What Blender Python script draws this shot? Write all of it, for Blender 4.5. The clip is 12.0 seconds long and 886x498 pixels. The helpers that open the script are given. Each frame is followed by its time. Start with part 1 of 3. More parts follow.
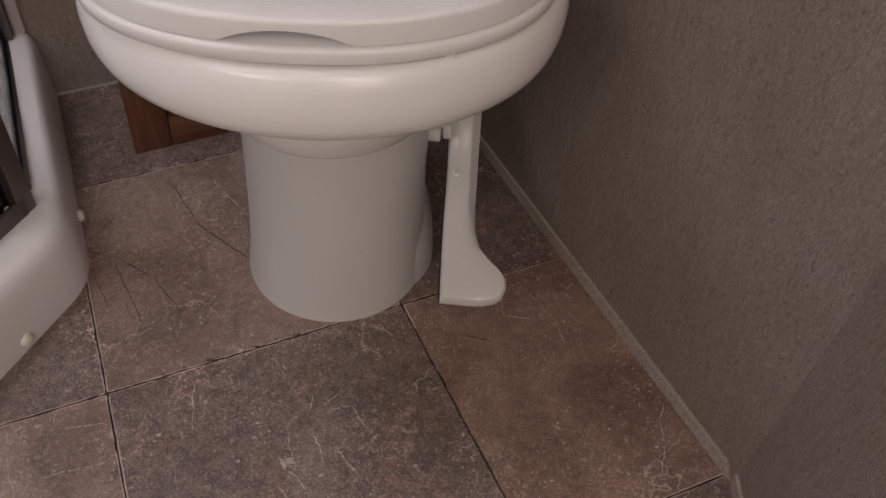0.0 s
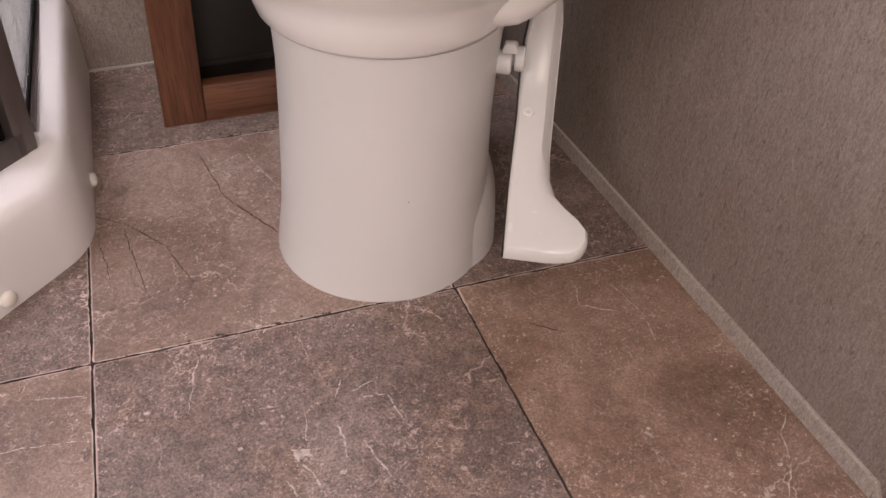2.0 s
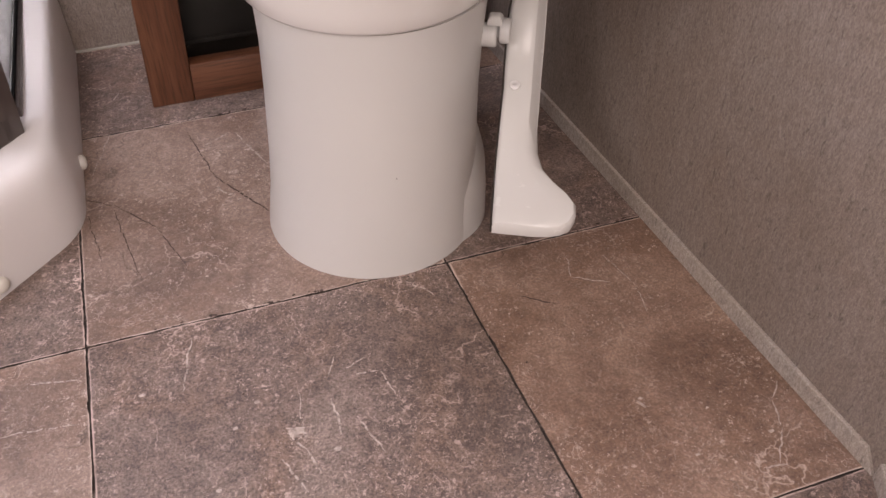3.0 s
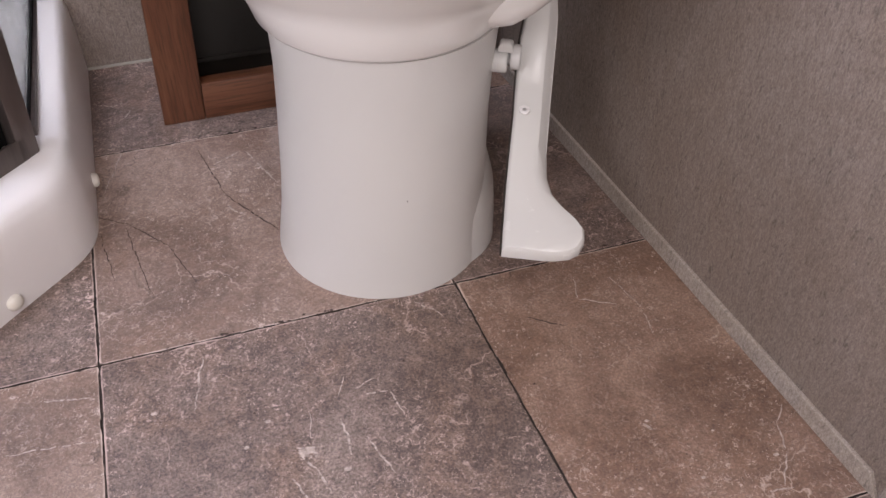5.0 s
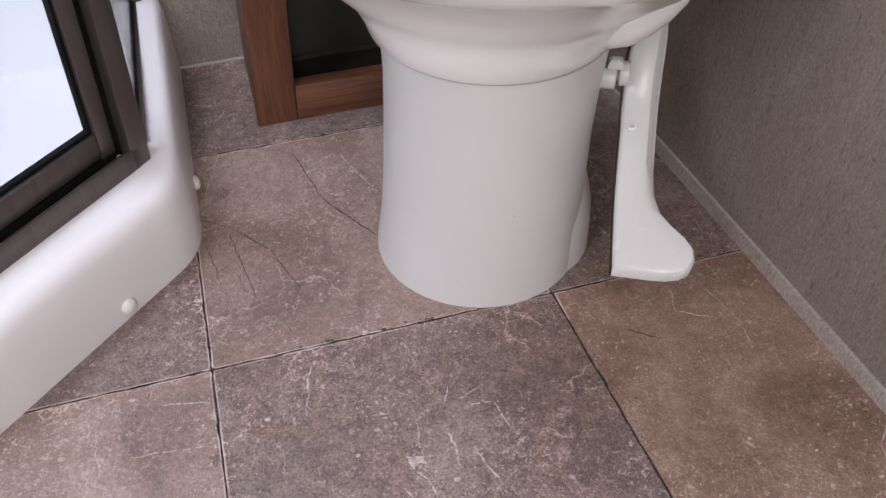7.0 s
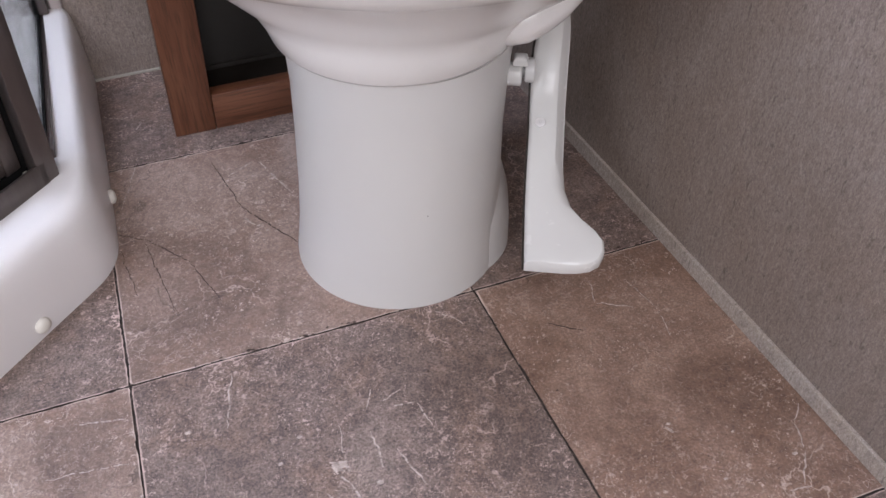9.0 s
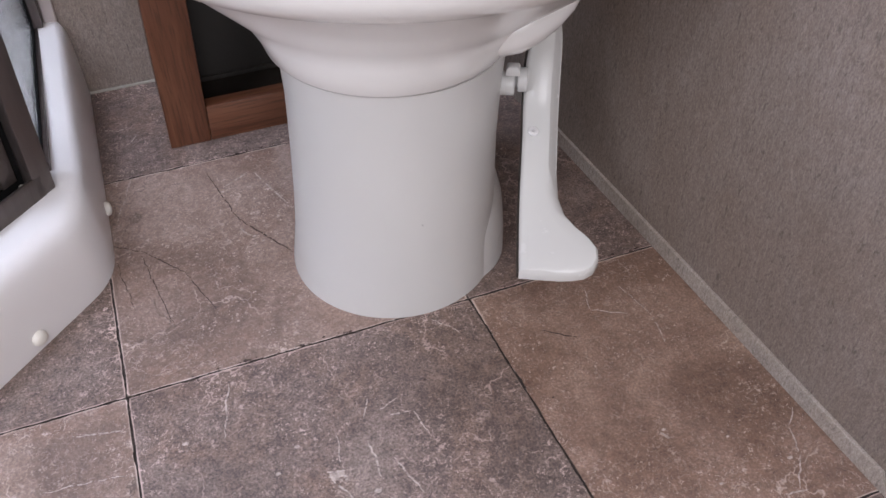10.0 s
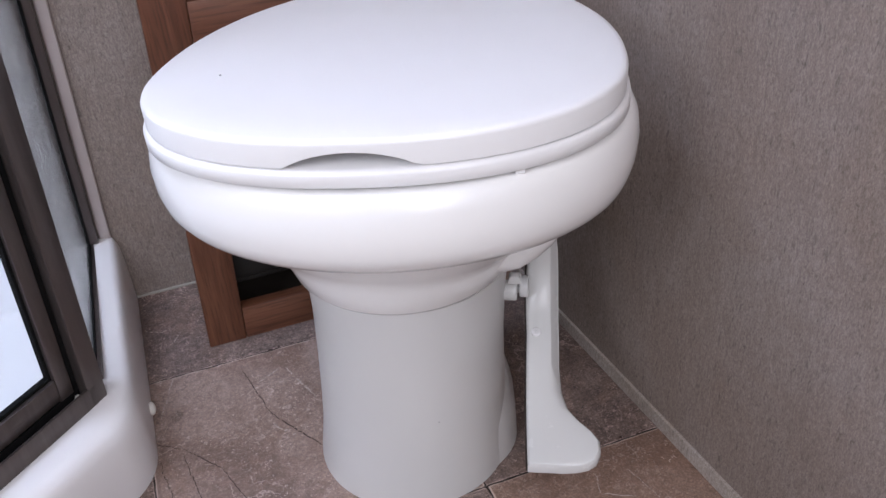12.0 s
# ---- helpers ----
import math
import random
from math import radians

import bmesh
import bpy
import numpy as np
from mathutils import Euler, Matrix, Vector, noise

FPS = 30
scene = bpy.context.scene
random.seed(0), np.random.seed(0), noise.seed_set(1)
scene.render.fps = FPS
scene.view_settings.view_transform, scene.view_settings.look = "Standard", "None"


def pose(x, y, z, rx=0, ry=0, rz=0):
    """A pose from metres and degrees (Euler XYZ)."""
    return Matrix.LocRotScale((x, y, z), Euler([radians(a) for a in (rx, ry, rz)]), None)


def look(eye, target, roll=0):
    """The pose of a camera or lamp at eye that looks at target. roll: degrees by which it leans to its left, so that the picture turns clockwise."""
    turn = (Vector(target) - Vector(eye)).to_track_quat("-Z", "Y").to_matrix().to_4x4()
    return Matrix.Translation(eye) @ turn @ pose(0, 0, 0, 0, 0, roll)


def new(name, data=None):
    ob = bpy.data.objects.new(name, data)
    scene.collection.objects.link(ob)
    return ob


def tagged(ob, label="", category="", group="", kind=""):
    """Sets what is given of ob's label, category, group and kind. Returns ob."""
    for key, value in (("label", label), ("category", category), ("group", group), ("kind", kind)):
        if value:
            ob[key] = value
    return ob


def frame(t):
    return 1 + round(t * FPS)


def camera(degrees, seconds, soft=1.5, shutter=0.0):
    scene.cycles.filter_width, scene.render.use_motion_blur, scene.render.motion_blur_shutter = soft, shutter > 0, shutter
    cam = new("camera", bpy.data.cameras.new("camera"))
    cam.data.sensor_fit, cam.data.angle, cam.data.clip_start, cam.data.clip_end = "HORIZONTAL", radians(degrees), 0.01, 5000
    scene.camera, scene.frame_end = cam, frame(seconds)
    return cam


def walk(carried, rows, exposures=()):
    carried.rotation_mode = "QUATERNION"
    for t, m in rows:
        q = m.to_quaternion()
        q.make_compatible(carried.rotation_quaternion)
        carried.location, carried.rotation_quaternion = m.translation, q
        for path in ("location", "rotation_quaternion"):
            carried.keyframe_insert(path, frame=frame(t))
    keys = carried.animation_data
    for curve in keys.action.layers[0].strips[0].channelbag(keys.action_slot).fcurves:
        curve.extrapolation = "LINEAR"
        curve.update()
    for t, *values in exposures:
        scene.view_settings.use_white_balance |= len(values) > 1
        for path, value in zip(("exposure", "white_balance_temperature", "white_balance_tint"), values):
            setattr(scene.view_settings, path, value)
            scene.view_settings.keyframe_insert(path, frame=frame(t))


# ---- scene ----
cam = camera(55.0, 12.0)
PATH = [
    (0, (-0.337, 0.12, 0.766), (0.22, 1.291, -0.756), 3.9),
    (0.2, (-0.335, 0.135, 0.693), (0.216, 1.384, -0.768), 2.2),
    (0.5, (-0.337, 0.131, 0.657), (0.134, 1.407, -0.81), 1.1),
    (0.7, (-0.333, 0.117, 0.655), (0.122, 1.369, -0.836), 0.8),
    (1, (-0.318, 0.123, 0.615), (0.084, 1.411, -0.862), -3.7),
    (1.2, (-0.327, 0.127, 0.586), (0.078, 1.478, -0.833), -4.0),
    (1.5, (-0.322, 0.126, 0.57), (0.118, 1.537, -0.777), -0.8),
    (2, (-0.333, 0.121, 0.548), (0.17, 1.532, -0.777), 2.1),
    (2.5, (-0.327, 0.119, 0.55), (0.147, 1.505, -0.812), 0.7),
    (3, (-0.322, 0.121, 0.552), (0.161, 1.487, -0.826), 0.6),
    (5, (-0.33, 0.124, 0.566), (0.159, 1.505, -0.796), 1.1),
    (5.5, (-0.327, 0.125, 0.567), (0.151, 1.501, -0.803), 0.6),
    (6, (-0.349, 0.138, 0.573), (0.073, 1.5, -0.829), -1.0),
    (6.5, (-0.377, 0.153, 0.591), (-0.039, 1.52, -0.83), -1.5),
    (7, (-0.378, 0.157, 0.6), (0.008, 1.52, -0.812), -0.6),
    (7.5, (-0.366, 0.152, 0.598), (0.083, 1.498, -0.812), 0.4),
    (9.5, (-0.347, 0.145, 0.601), (0.148, 1.478, -0.805), -0.4),
    (10, (-0.348, 0.143, 0.603), (0.156, 1.485, -0.792), -0.5),
    (10.5, (-0.35, 0.138, 0.602), (0.159, 1.488, -0.782), -0.3),
    (11, (-0.35, 0.136, 0.609), (0.146, 1.484, -0.781), -0.4),
    (11.2, (-0.345, 0.132, 0.61), (0.143, 1.493, -0.772), -1.1),
    (11.5, (-0.341, 0.128, 0.634), (0.156, 1.558, -0.672), -2.5),
    (11.7, (-0.34, 0.119, 0.673), (0.161, 1.6, -0.574), -3.8),
    (12, (-0.342, 0.107, 0.688), (0.184, 1.679, -0.432), -4.0),
]
EXPOSURES = [
    (0.0, -1.18, 7700, 20), (0.2, -0.95, 7800, 21), (0.5, -0.90, 7900, 22), (1.0, -0.78, 7950, 24), (1.5, -0.30, 7700, 24), (2.5, 0.05, 7600, 24), (3.0, 0.05, 7500, 23),
    (5.0, 0.08, 6830, 19), (6.0, 0.08, 6560, 16), (9.5, 0.08, 6280, 15), (11.0, 0.08, 6230, 15), (11.5, 0.08, 6180, 15), (12.0, -0.10, 6050, 15),
]
walk(cam, [(t, look(eye, target, roll)) for t, eye, target, roll in PATH], EXPOSURES)

# ---- world and lights ----
world = bpy.data.worlds.new("daylight")
scene.world = world
world.use_nodes = True
wn = world.node_tree
sky = wn.nodes.new("ShaderNodeTexSky")
sky.sky_type = "NISHITA"
sky.sun_disc = False
sky.sun_elevation = radians(50)
sky.sun_rotation = radians(200)
wn.nodes["Background"].inputs["Strength"].default_value = 0.1
wn.links.new(sky.outputs["Color"], wn.nodes["Background"].inputs["Color"])


def area_lamp(name, eye, target, sx, sy, watts, colour):
    data = bpy.data.lights.new(name, "AREA")
    data.shape, data.size, data.size_y, data.energy, data.color = "RECTANGLE", sx, sy, watts, colour
    ob = new(name, data)
    ob.matrix_world = look(eye, target)
    return ob


# daylight in the open doorway and the side window behind the camera, the roof vent and the shower skylight
area_lamp("doorway_daylight", (-0.40, -0.93, 1.20), (-0.2, 0.6, 0.2), 0.5, 1.30, 13.0, (1.0, 0.97, 0.95))
area_lamp("window_daylight", (-1.32, -0.22, 1.25), (-0.1, 0.75, 0.2), 0.55, 0.7, 11.0, (0.97, 0.98, 1.0))
area_lamp("roof_vent_daylight", (-0.50, -0.45, 1.93), (-0.50, -0.4499, 0.0), 0.36, 0.36, 4.5, (1.0, 0.97, 0.96))
area_lamp("shower_skylight_daylight", (-0.98, 0.96, 1.93), (-0.98, 0.9601, 0.0), 0.5, 0.32, 10.5, (0.77, 0.84, 1.0))

# ---- materials ----


class Nodes:
    """A small writer for node materials."""

    def __init__(self, name):
        self.m = bpy.data.materials.new(name)
        self.m.use_nodes = True
        self.t = self.m.node_tree
        self.b = self.t.nodes["Principled BSDF"]

    def add(self, kind, **values):
        n = self.t.nodes.new("ShaderNode" + kind)
        for k, v in values.items():
            n.inputs[k.replace("_", " ")].default_value = v
        return n

    def link(self, a, b):
        self.t.links.new(a, b)

    def coords(self, scale=(1, 1, 1), vary=False):
        c = self.add("TexCoord")
        m = self.add("Mapping")
        m.inputs["Scale"].default_value = scale
        self.link(c.outputs["Object"], m.inputs["Vector"])
        if vary:
            info = self.add("ObjectInfo")
            mul = self.add("Math")
            mul.operation = "MULTIPLY"
            mul.inputs[1].default_value = 37.0
            self.link(info.outputs["Random"], mul.inputs[0])
            self.link(mul.outputs[0], m.inputs["Location"])
        return m.outputs["Vector"]

    def noise(self, vec, scale, detail=4, rough=0.55, distort=0.0):
        n = self.add("TexNoise", Scale=scale, Detail=detail, Roughness=rough, Distortion=distort)
        self.link(vec, n.inputs["Vector"])
        return n.outputs["Fac"]

    def ramp(self, fac, stops):
        n = self.add("ValToRGB")
        e = n.color_ramp.elements
        while len(e) < len(stops):
            e.new(0.5)
        for el, (p, c) in zip(e, stops):
            el.position = p
            el.color = (*c, 1) if len(c) == 3 else c
        self.link(fac, n.inputs["Fac"])
        return n.outputs["Color"]

    def mix(self, fac, a, b, kind="MIX"):
        n = self.add("Mix")
        n.data_type, n.blend_type = "RGBA", kind
        for sock, v in ((n.inputs[0], fac), (n.inputs[6], a), (n.inputs[7], b)):
            if hasattr(v, "is_output"):
                self.link(v, sock)
            elif isinstance(v, tuple):
                sock.default_value = (*v, 1)
            else:
                sock.default_value = v
        return n.outputs[2]

    def bump(self, height, strength, distance):
        n = self.add("Bump", Strength=strength, Distance=distance)
        self.link(height, n.inputs["Height"])
        self.link(n.outputs["Normal"], self.b.inputs["Normal"])
        return n

    def set(self, **values):
        for k, v in values.items():
            sock = self.b.inputs[k.replace("_", " ")]
            if hasattr(v, "is_output"):
                self.link(v, sock)
            else:
                sock.default_value = (*v, 1) if isinstance(v, tuple) else v
        return self


def g(v):
    return (v, v, v)


def plastic(name, colour, rough, grain=0.0):
    n = Nodes(name)
    v = n.coords()
    f = n.noise(v, 9, 2)
    c = n.mix(f, tuple(x * 0.965 for x in colour), tuple(min(1, x * 1.02) for x in colour))
    r = n.ramp(n.noise(v, 60, 4), [(0.3, g(rough * 0.95)), (0.7, g(rough * 1.06))])
    n.set(Base_Color=c, Roughness=r)
    if grain:
        n.bump(n.noise(v, 700, 2), grain, 0.0006)
    return n.m


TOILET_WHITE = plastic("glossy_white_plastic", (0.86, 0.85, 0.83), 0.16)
# darker than the bowl's white, partly to paint in the overhang's shade
PEDESTAL_SHADED_WHITE = plastic("satin_white_plastic_shaded", (0.635, 0.630, 0.612), 0.34, 0.12)
LID_WHITE = plastic("matte_white_plastic", (0.80, 0.79, 0.785), 0.38)
PEDAL_WHITE = plastic("semi_gloss_white_plastic", (0.66, 0.66, 0.642), 0.26)
PAN_WHITE = plastic("white_shower_acrylic", (0.79, 0.77, 0.76), 0.3)
CAP_WHITE = plastic("ivory_plastic_cap", (0.76, 0.73, 0.66), 0.35)
GREY_PLASTIC = plastic("grey_plastic", (0.62, 0.62, 0.61), 0.3)
n = Nodes("black_rubber")
n.set(Base_Color=n.ramp(n.noise(n.coords(), 80, 3), [(0.3, g(0.004)), (0.7, g(0.008))]), Roughness=0.85, Specular_IOR_Level=0.12)
RUBBER = n.m
DARK_GREY = plastic("mid_grey_plastic", (0.30, 0.295, 0.285), 0.4)
# bay lining and bead: the deep recess's shade is put into their colour
BAY_BACK_SHADED = plastic("shaded_bay_lining", (0.050, 0.044, 0.039), 0.6)
BAY_BEAD_SHADED = plastic("shaded_bead", (0.055, 0.048, 0.043), 0.6)
# near-black that paints shade on the bay floor and beside the pedal
SHADE_DARK = plastic("painted_shade_dark", (0.026, 0.019, 0.014), 0.7)
SURROUND = plastic("white_shower_surround", (0.82, 0.82, 0.83), 0.3)
FLANGE = plastic("mauve_beige_flange", (0.46, 0.40, 0.38), 0.35)
CEILING = plastic("off_white_ceiling_panel", (0.72, 0.70, 0.67), 0.7)


def tile_material(name, low, mid, high, warm, vein, rough_face, chalk):
    n = Nodes(name)
    v = n.coords(vary=True)
    k = rough_face
    big = n.noise(v, 6.5, 5, 0.62, 1.1)
    base = n.ramp(big, [(0.30, low), (0.5, mid), (0.72, high)])
    blot = n.ramp(n.noise(v, 11, 4, 0.6, 1.2), [(0.45, g(0)), (0.70, g(1))])
    base = n.mix(blot, base, warm)
    mott = n.ramp(n.noise(v, 75, 6, 0.7), [(0.30, g(1 - 0.5 * k)), (0.5, g(0.98)), (0.70, g(1 + 0.45 * k))])
    base = n.mix(1.0, base, mott, "MULTIPLY")
    grit = n.ramp(n.noise(v, 420, 3, 0.7), [(0.36, g(1 - 0.55 * k)), (0.5, g(0.98)), (0.65, g(1 + 0.55 * k))])
    base = n.mix(1.0, base, grit, "MULTIPLY")
    # pale chalky flecks in patches
    flecks = n.ramp(n.noise(v, 190, 5, 0.72, 1.2), [(0.55, g(0)), (0.63, g(1))])
    patch = n.ramp(n.noise(v, 9, 3), [(0.38, g(0.08 * chalk)), (0.64, g(0.8 * chalk))])
    base = n.mix(n.mix(1.0, flecks, patch, "MULTIPLY"), base, vein)
    # short curly worms of chalk, thickest in patches and along the joints
    c = n.add("TexCoord")
    sep = n.add("SeparateXYZ")
    n.link(c.outputs["Generated"], sep.inputs[0])
    ends = []
    for axis in ("X", "Y"):
        d = n.add("Math")
        d.operation = "PINGPONG"
        d.inputs[1].default_value = 0.5
        n.link(sep.outputs[axis], d.inputs[0])
        ends.append(d.outputs[0])
    near = n.add("Math")
    near.operation = "MINIMUM"
    n.link(ends[0], near.inputs[0])
    n.link(ends[1], near.inputs[1])
    edge = n.ramp(near.outputs[0], [(0.02, g(0.9)), (0.12, g(0.0))])
    for scale, seed in ((150, 0.0), (95, 4.0)):
        wsh = n.add("VectorMath")
        wsh.operation = "ADD"
        wsh.inputs[1].default_value = (seed, seed, 0.0)
        n.link(v, wsh.inputs[0])
        wv = wsh.outputs[0]
        worm = n.ramp(n.noise(wv, scale, 2, 0.5, 0.9), [(0.478, g(0)), (0.492, g(1)), (0.508, g(1)), (0.522, g(0))])
        cut = n.ramp(n.noise(wv, 110, 2), [(0.54, g(0)), (0.60, g(1))])
        spread = n.mix(1.0, n.ramp(n.noise(wv, 8, 4, 0.65), [(0.44, g(0.06)), (0.68, g(0.85))]), n.mix(1.0, edge, n.ramp(n.noise(wv, 16, 3), [(0.42, g(0)), (0.60, g(1))]), "MULTIPLY"), "ADD")
        worm = n.mix(1.0, n.mix(1.0, worm, cut, "MULTIPLY"), spread, "MULTIPLY")
        base = n.mix(n.mix(1.0, worm, g(0.85 * chalk), "MULTIPLY"), base, vein)
    # scattered crisp specks, pale and dark
    for scale, colour, keep, size in ((360, vein, 0.80, 0.24), (230, vein, 0.93, 0.26), (120, vein, 0.94, 0.18), (280, tuple(x * 0.25 for x in mid), 0.93, 0.18)):
        sp = n.add("TexVoronoi", Scale=float(scale))
        wob = n.add("TexNoise", Scale=500.0, Detail=2.0)
        n.link(v, wob.inputs["Vector"])
        off = n.add("VectorMath")
        off.operation = "MULTIPLY_ADD"
        off.inputs[1].default_value = (0.007, 0.007, 0.007)
        n.link(wob.outputs["Color"], off.inputs[0])
        n.link(v, off.inputs[2])
        n.link(off.outputs[0], sp.inputs["Vector"])
        dot = n.ramp(sp.outputs["Distance"], [(size, g(1)), (size + 0.08, g(0))])
        pick = n.add("SeparateColor")
        n.link(sp.outputs["Color"], pick.inputs[0])
        kept = n.ramp(pick.outputs[0], [(keep, g(0)), (keep + 0.02, g(0.8))])
        where = n.ramp(n.noise(v, 14, 3), [(0.42, g(0.15)), (0.60, g(1))])
        base = n.mix(n.mix(1.0, n.mix(1.0, dot, kept, "MULTIPLY"), where, "MULTIPLY"), base, colour)
    # thin wandering pale veins and dark cracks
    for seed, scale, colour, amount, width in ((0.0, 7.0, vein, 0.75, 0.010), (3.7, 5.0, tuple(x * 0.22 for x in mid), 0.75, 0.008), (8.1, 15.0, vein, 0.5, 0.010)):
        wob = n.add("TexNoise", Scale=11.0, Detail=5.0, Roughness=0.6)
        n.link(v, wob.inputs["Vector"])
        off = n.add("VectorMath")
        off.operation = "MULTIPLY_ADD"
        off.inputs[1].default_value = (0.16, 0.16, 0.16)
        n.link(wob.outputs["Color"], off.inputs[0])
        n.link(v, off.inputs[2])
        sh = n.add("VectorMath")
        sh.operation = "ADD"
        sh.inputs[1].default_value = (seed, seed * 1.7, 0.0)
        n.link(off.outputs[0], sh.inputs[0])
        vor = n.add("TexVoronoi", Scale=scale)
        vor.feature = "DISTANCE_TO_EDGE"
        n.link(sh.outputs[0], vor.inputs["Vector"])
        line = n.ramp(vor.outputs["Distance"], [(0.0, g(1)), (width, g(0))])
        gate = n.ramp(n.noise(sh.outputs[0], 10, 2), [(0.52, g(0)), (0.62, g(amount))])
        base = n.mix(n.mix(1.0, line, gate, "MULTIPLY"), base, colour)
    # pale rim along the joints: worn chalk plus painted light on the edge
    rim = n.ramp(near.outputs[0], [(0.0045, g(1)), (0.0075, g(0))])
    gate = n.ramp(n.noise(v, 26, 4, 0.6), [(0.36, g(0.2)), (0.52, g(0.95))])
    base = n.mix(n.mix(1.0, rim, gate, "MULTIPLY"), base, vein)
    rough = n.ramp(n.noise(v, 40, 4), [(0.3, g(0.42)), (0.7, g(0.62))])
    n.set(Base_Color=base, Roughness=rough)
    h = n.mix(0.5, n.noise(v, 60, 6, 0.7), n.noise(v, 300, 3, 0.6))
    n.bump(h, 0.5, 0.003)
    return n.m


TILE_DARK = tile_material("dark_slate_tile", (0.100, 0.070, 0.059), (0.164, 0.120, 0.103), (0.245, 0.190, 0.164), (0.184, 0.122, 0.094), (0.58, 0.44, 0.39), 0.8, 0.9)
TILE_BROWN = tile_material("brown_slate_tile", (0.150, 0.089, 0.063), (0.227, 0.144, 0.108), (0.325, 0.218, 0.164), (0.180, 0.106, 0.073), (0.60, 0.48, 0.41), 0.48, 0.6)

TILE_PALE = tile_material("pale_brown_slate_tile", (0.165, 0.112, 0.090), (0.262, 0.186, 0.152), (0.365, 0.272, 0.228), (0.222, 0.146, 0.112), (0.62, 0.50, 0.44), 0.42, 0.65)

n = Nodes("dark_grout")
gv = n.coords()
n.set(Base_Color=n.ramp(n.noise(gv, 90, 5), [(0.35, (0.022, 0.016, 0.013)), (0.6, (0.05, 0.036, 0.03)), (0.75, (0.2, 0.16, 0.14))]), Roughness=0.8)
GROUT = n.m
n = Nodes("worn_tile_edge")
ev = n.coords()
n.set(Base_Color=n.ramp(n.noise(ev, 55, 4, 0.6), [(0.38, (0.10, 0.072, 0.060)), (0.54, (0.34, 0.275, 0.24)), (0.68, (0.56, 0.49, 0.44))]), Roughness=0.7)
WORN_EDGE = n.m


def wall_material(name, low, high):
    """Vinyl wall covering printed like a coarse woven cloth: short upright fibres over soft clouds."""
    n = Nodes(name)
    v = n.coords()
    fibre = n.noise(n.coords((1, 1, 0.42)), 520, 5, 0.72, 0.6)
    strand = n.noise(n.coords((1, 1, 0.14)), 170, 4, 0.6, 1.2)
    fleck = n.noise(n.coords((1, 1, 0.6)), 900, 2, 0.6)
    pits = n.noise(n.coords((1, 1, 0.33)), 260, 3, 0.6, 0.8)
    cloud = n.noise(v, 6, 5, 0.62, 0.5)
    c = n.ramp(fibre, [(0.32, low), (0.50, tuple((a + b) / 2 for a, b in zip(low, high))), (0.66, high)])
    c = n.mix(1.0, c, n.ramp(strand, [(0.32, g(0.90)), (0.68, g(1.09))]), "MULTIPLY")
    c = n.mix(1.0, c, n.ramp(fleck, [(0.35, g(0.85)), (0.5, g(1.0)), (0.65, g(1.12))]), "MULTIPLY")
    c = n.mix(1.0, c, n.ramp(pits, [(0.30, g(0.62)), (0.40, g(1.0))]), "MULTIPLY")
    c = n.mix(1.0, c, n.ramp(cloud, [(0.3, (0.90, 0.85, 0.80)), (0.7, (1.08, 1.10, 1.14))]), "MULTIPLY")
    n.set(Base_Color=c, Roughness=0.62)
    n.bump(n.mix(0.4, fibre, strand), 0.45, 0.0014)
    return n.m


WALL = wall_material("grey_beige_wall_vinyl", (0.180, 0.143, 0.121), (0.318, 0.265, 0.231))
STRIP = wall_material("grey_base_strip_vinyl", (0.275, 0.238, 0.208), (0.50, 0.448, 0.40))
TRIM = plastic("pale_caulk_trim", (0.40, 0.37, 0.33), 0.6)



def wood_material(name, along):
    n = Nodes(name)
    k = {"z": ((22, 22, 1.6), (210, 210, 11)), "x": ((1.6, 22, 22), (11, 210, 210))}[along]
    w1 = n.noise(n.coords(k[0], vary=True), 2.2, 6, 0.65, 1.2)
    w2 = n.noise(n.coords(k[1]), 2.0, 3, 0.6)
    wc = n.ramp(w1, [(0.28, (0.090, 0.032, 0.0155)), (0.5, (0.142, 0.054, 0.027)), (0.72, (0.190, 0.080, 0.041))])
    wc = n.mix(1.0, wc, n.ramp(w2, [(0.36, g(0.66)), (0.50, g(1.0)), (0.7, g(1.10))]), "MULTIPLY")
    n.set(Base_Color=wc, Roughness=0.4)
    n.bump(w2, 0.2, 0.0006)
    return n.m


WOOD = wood_material("stained_wood_upright", "z")
WOOD_RAIL = wood_material("stained_wood_level", "x")

n = Nodes("bronze_anodised_aluminium")
mv = n.coords((40, 40, 2))
n.set(Base_Color=n.ramp(n.noise(mv, 3, 4), [(0.3, (0.115, 0.096, 0.089)), (0.7, (0.155, 0.131, 0.122))]), Metallic=0.75, Roughness=0.42)
BRONZE = n.m

n = Nodes("rain_glass")
rv = n.coords((1, 1, 0.045))
n.set(Base_Color=(0.93, 0.97, 0.98), Roughness=0.22, IOR=1.25)
n.b.inputs["Transmission Weight"].default_value = 1.0
n.bump(n.noise(rv, 210, 3, 0.55, 0.8), 0.55, 0.004)
GLASS = n.m

n = Nodes("clear_wavy_glass")
n.set(Base_Color=(0.86, 0.915, 0.97), Roughness=0.14, IOR=1.2)
n.b.inputs["Transmission Weight"].default_value = 1.0
n.bump(n.noise(n.coords((1, 1, 0.4)), 26, 2, 0.5, 0.4), 0.25, 0.006)
DOOR_GLASS = n.m


# ---- mesh helpers ----


SETTLE = 0.045   # the fittings stand slightly out of plumb on the sagging floor


def settled(bm):
    """Leans a fitting towards the east wall by SETTLE for each metre of height."""
    way = Vector((SETTLE, 0, 0))
    for v in bm.verts:
        v.co += way * v.co.z
    return bm


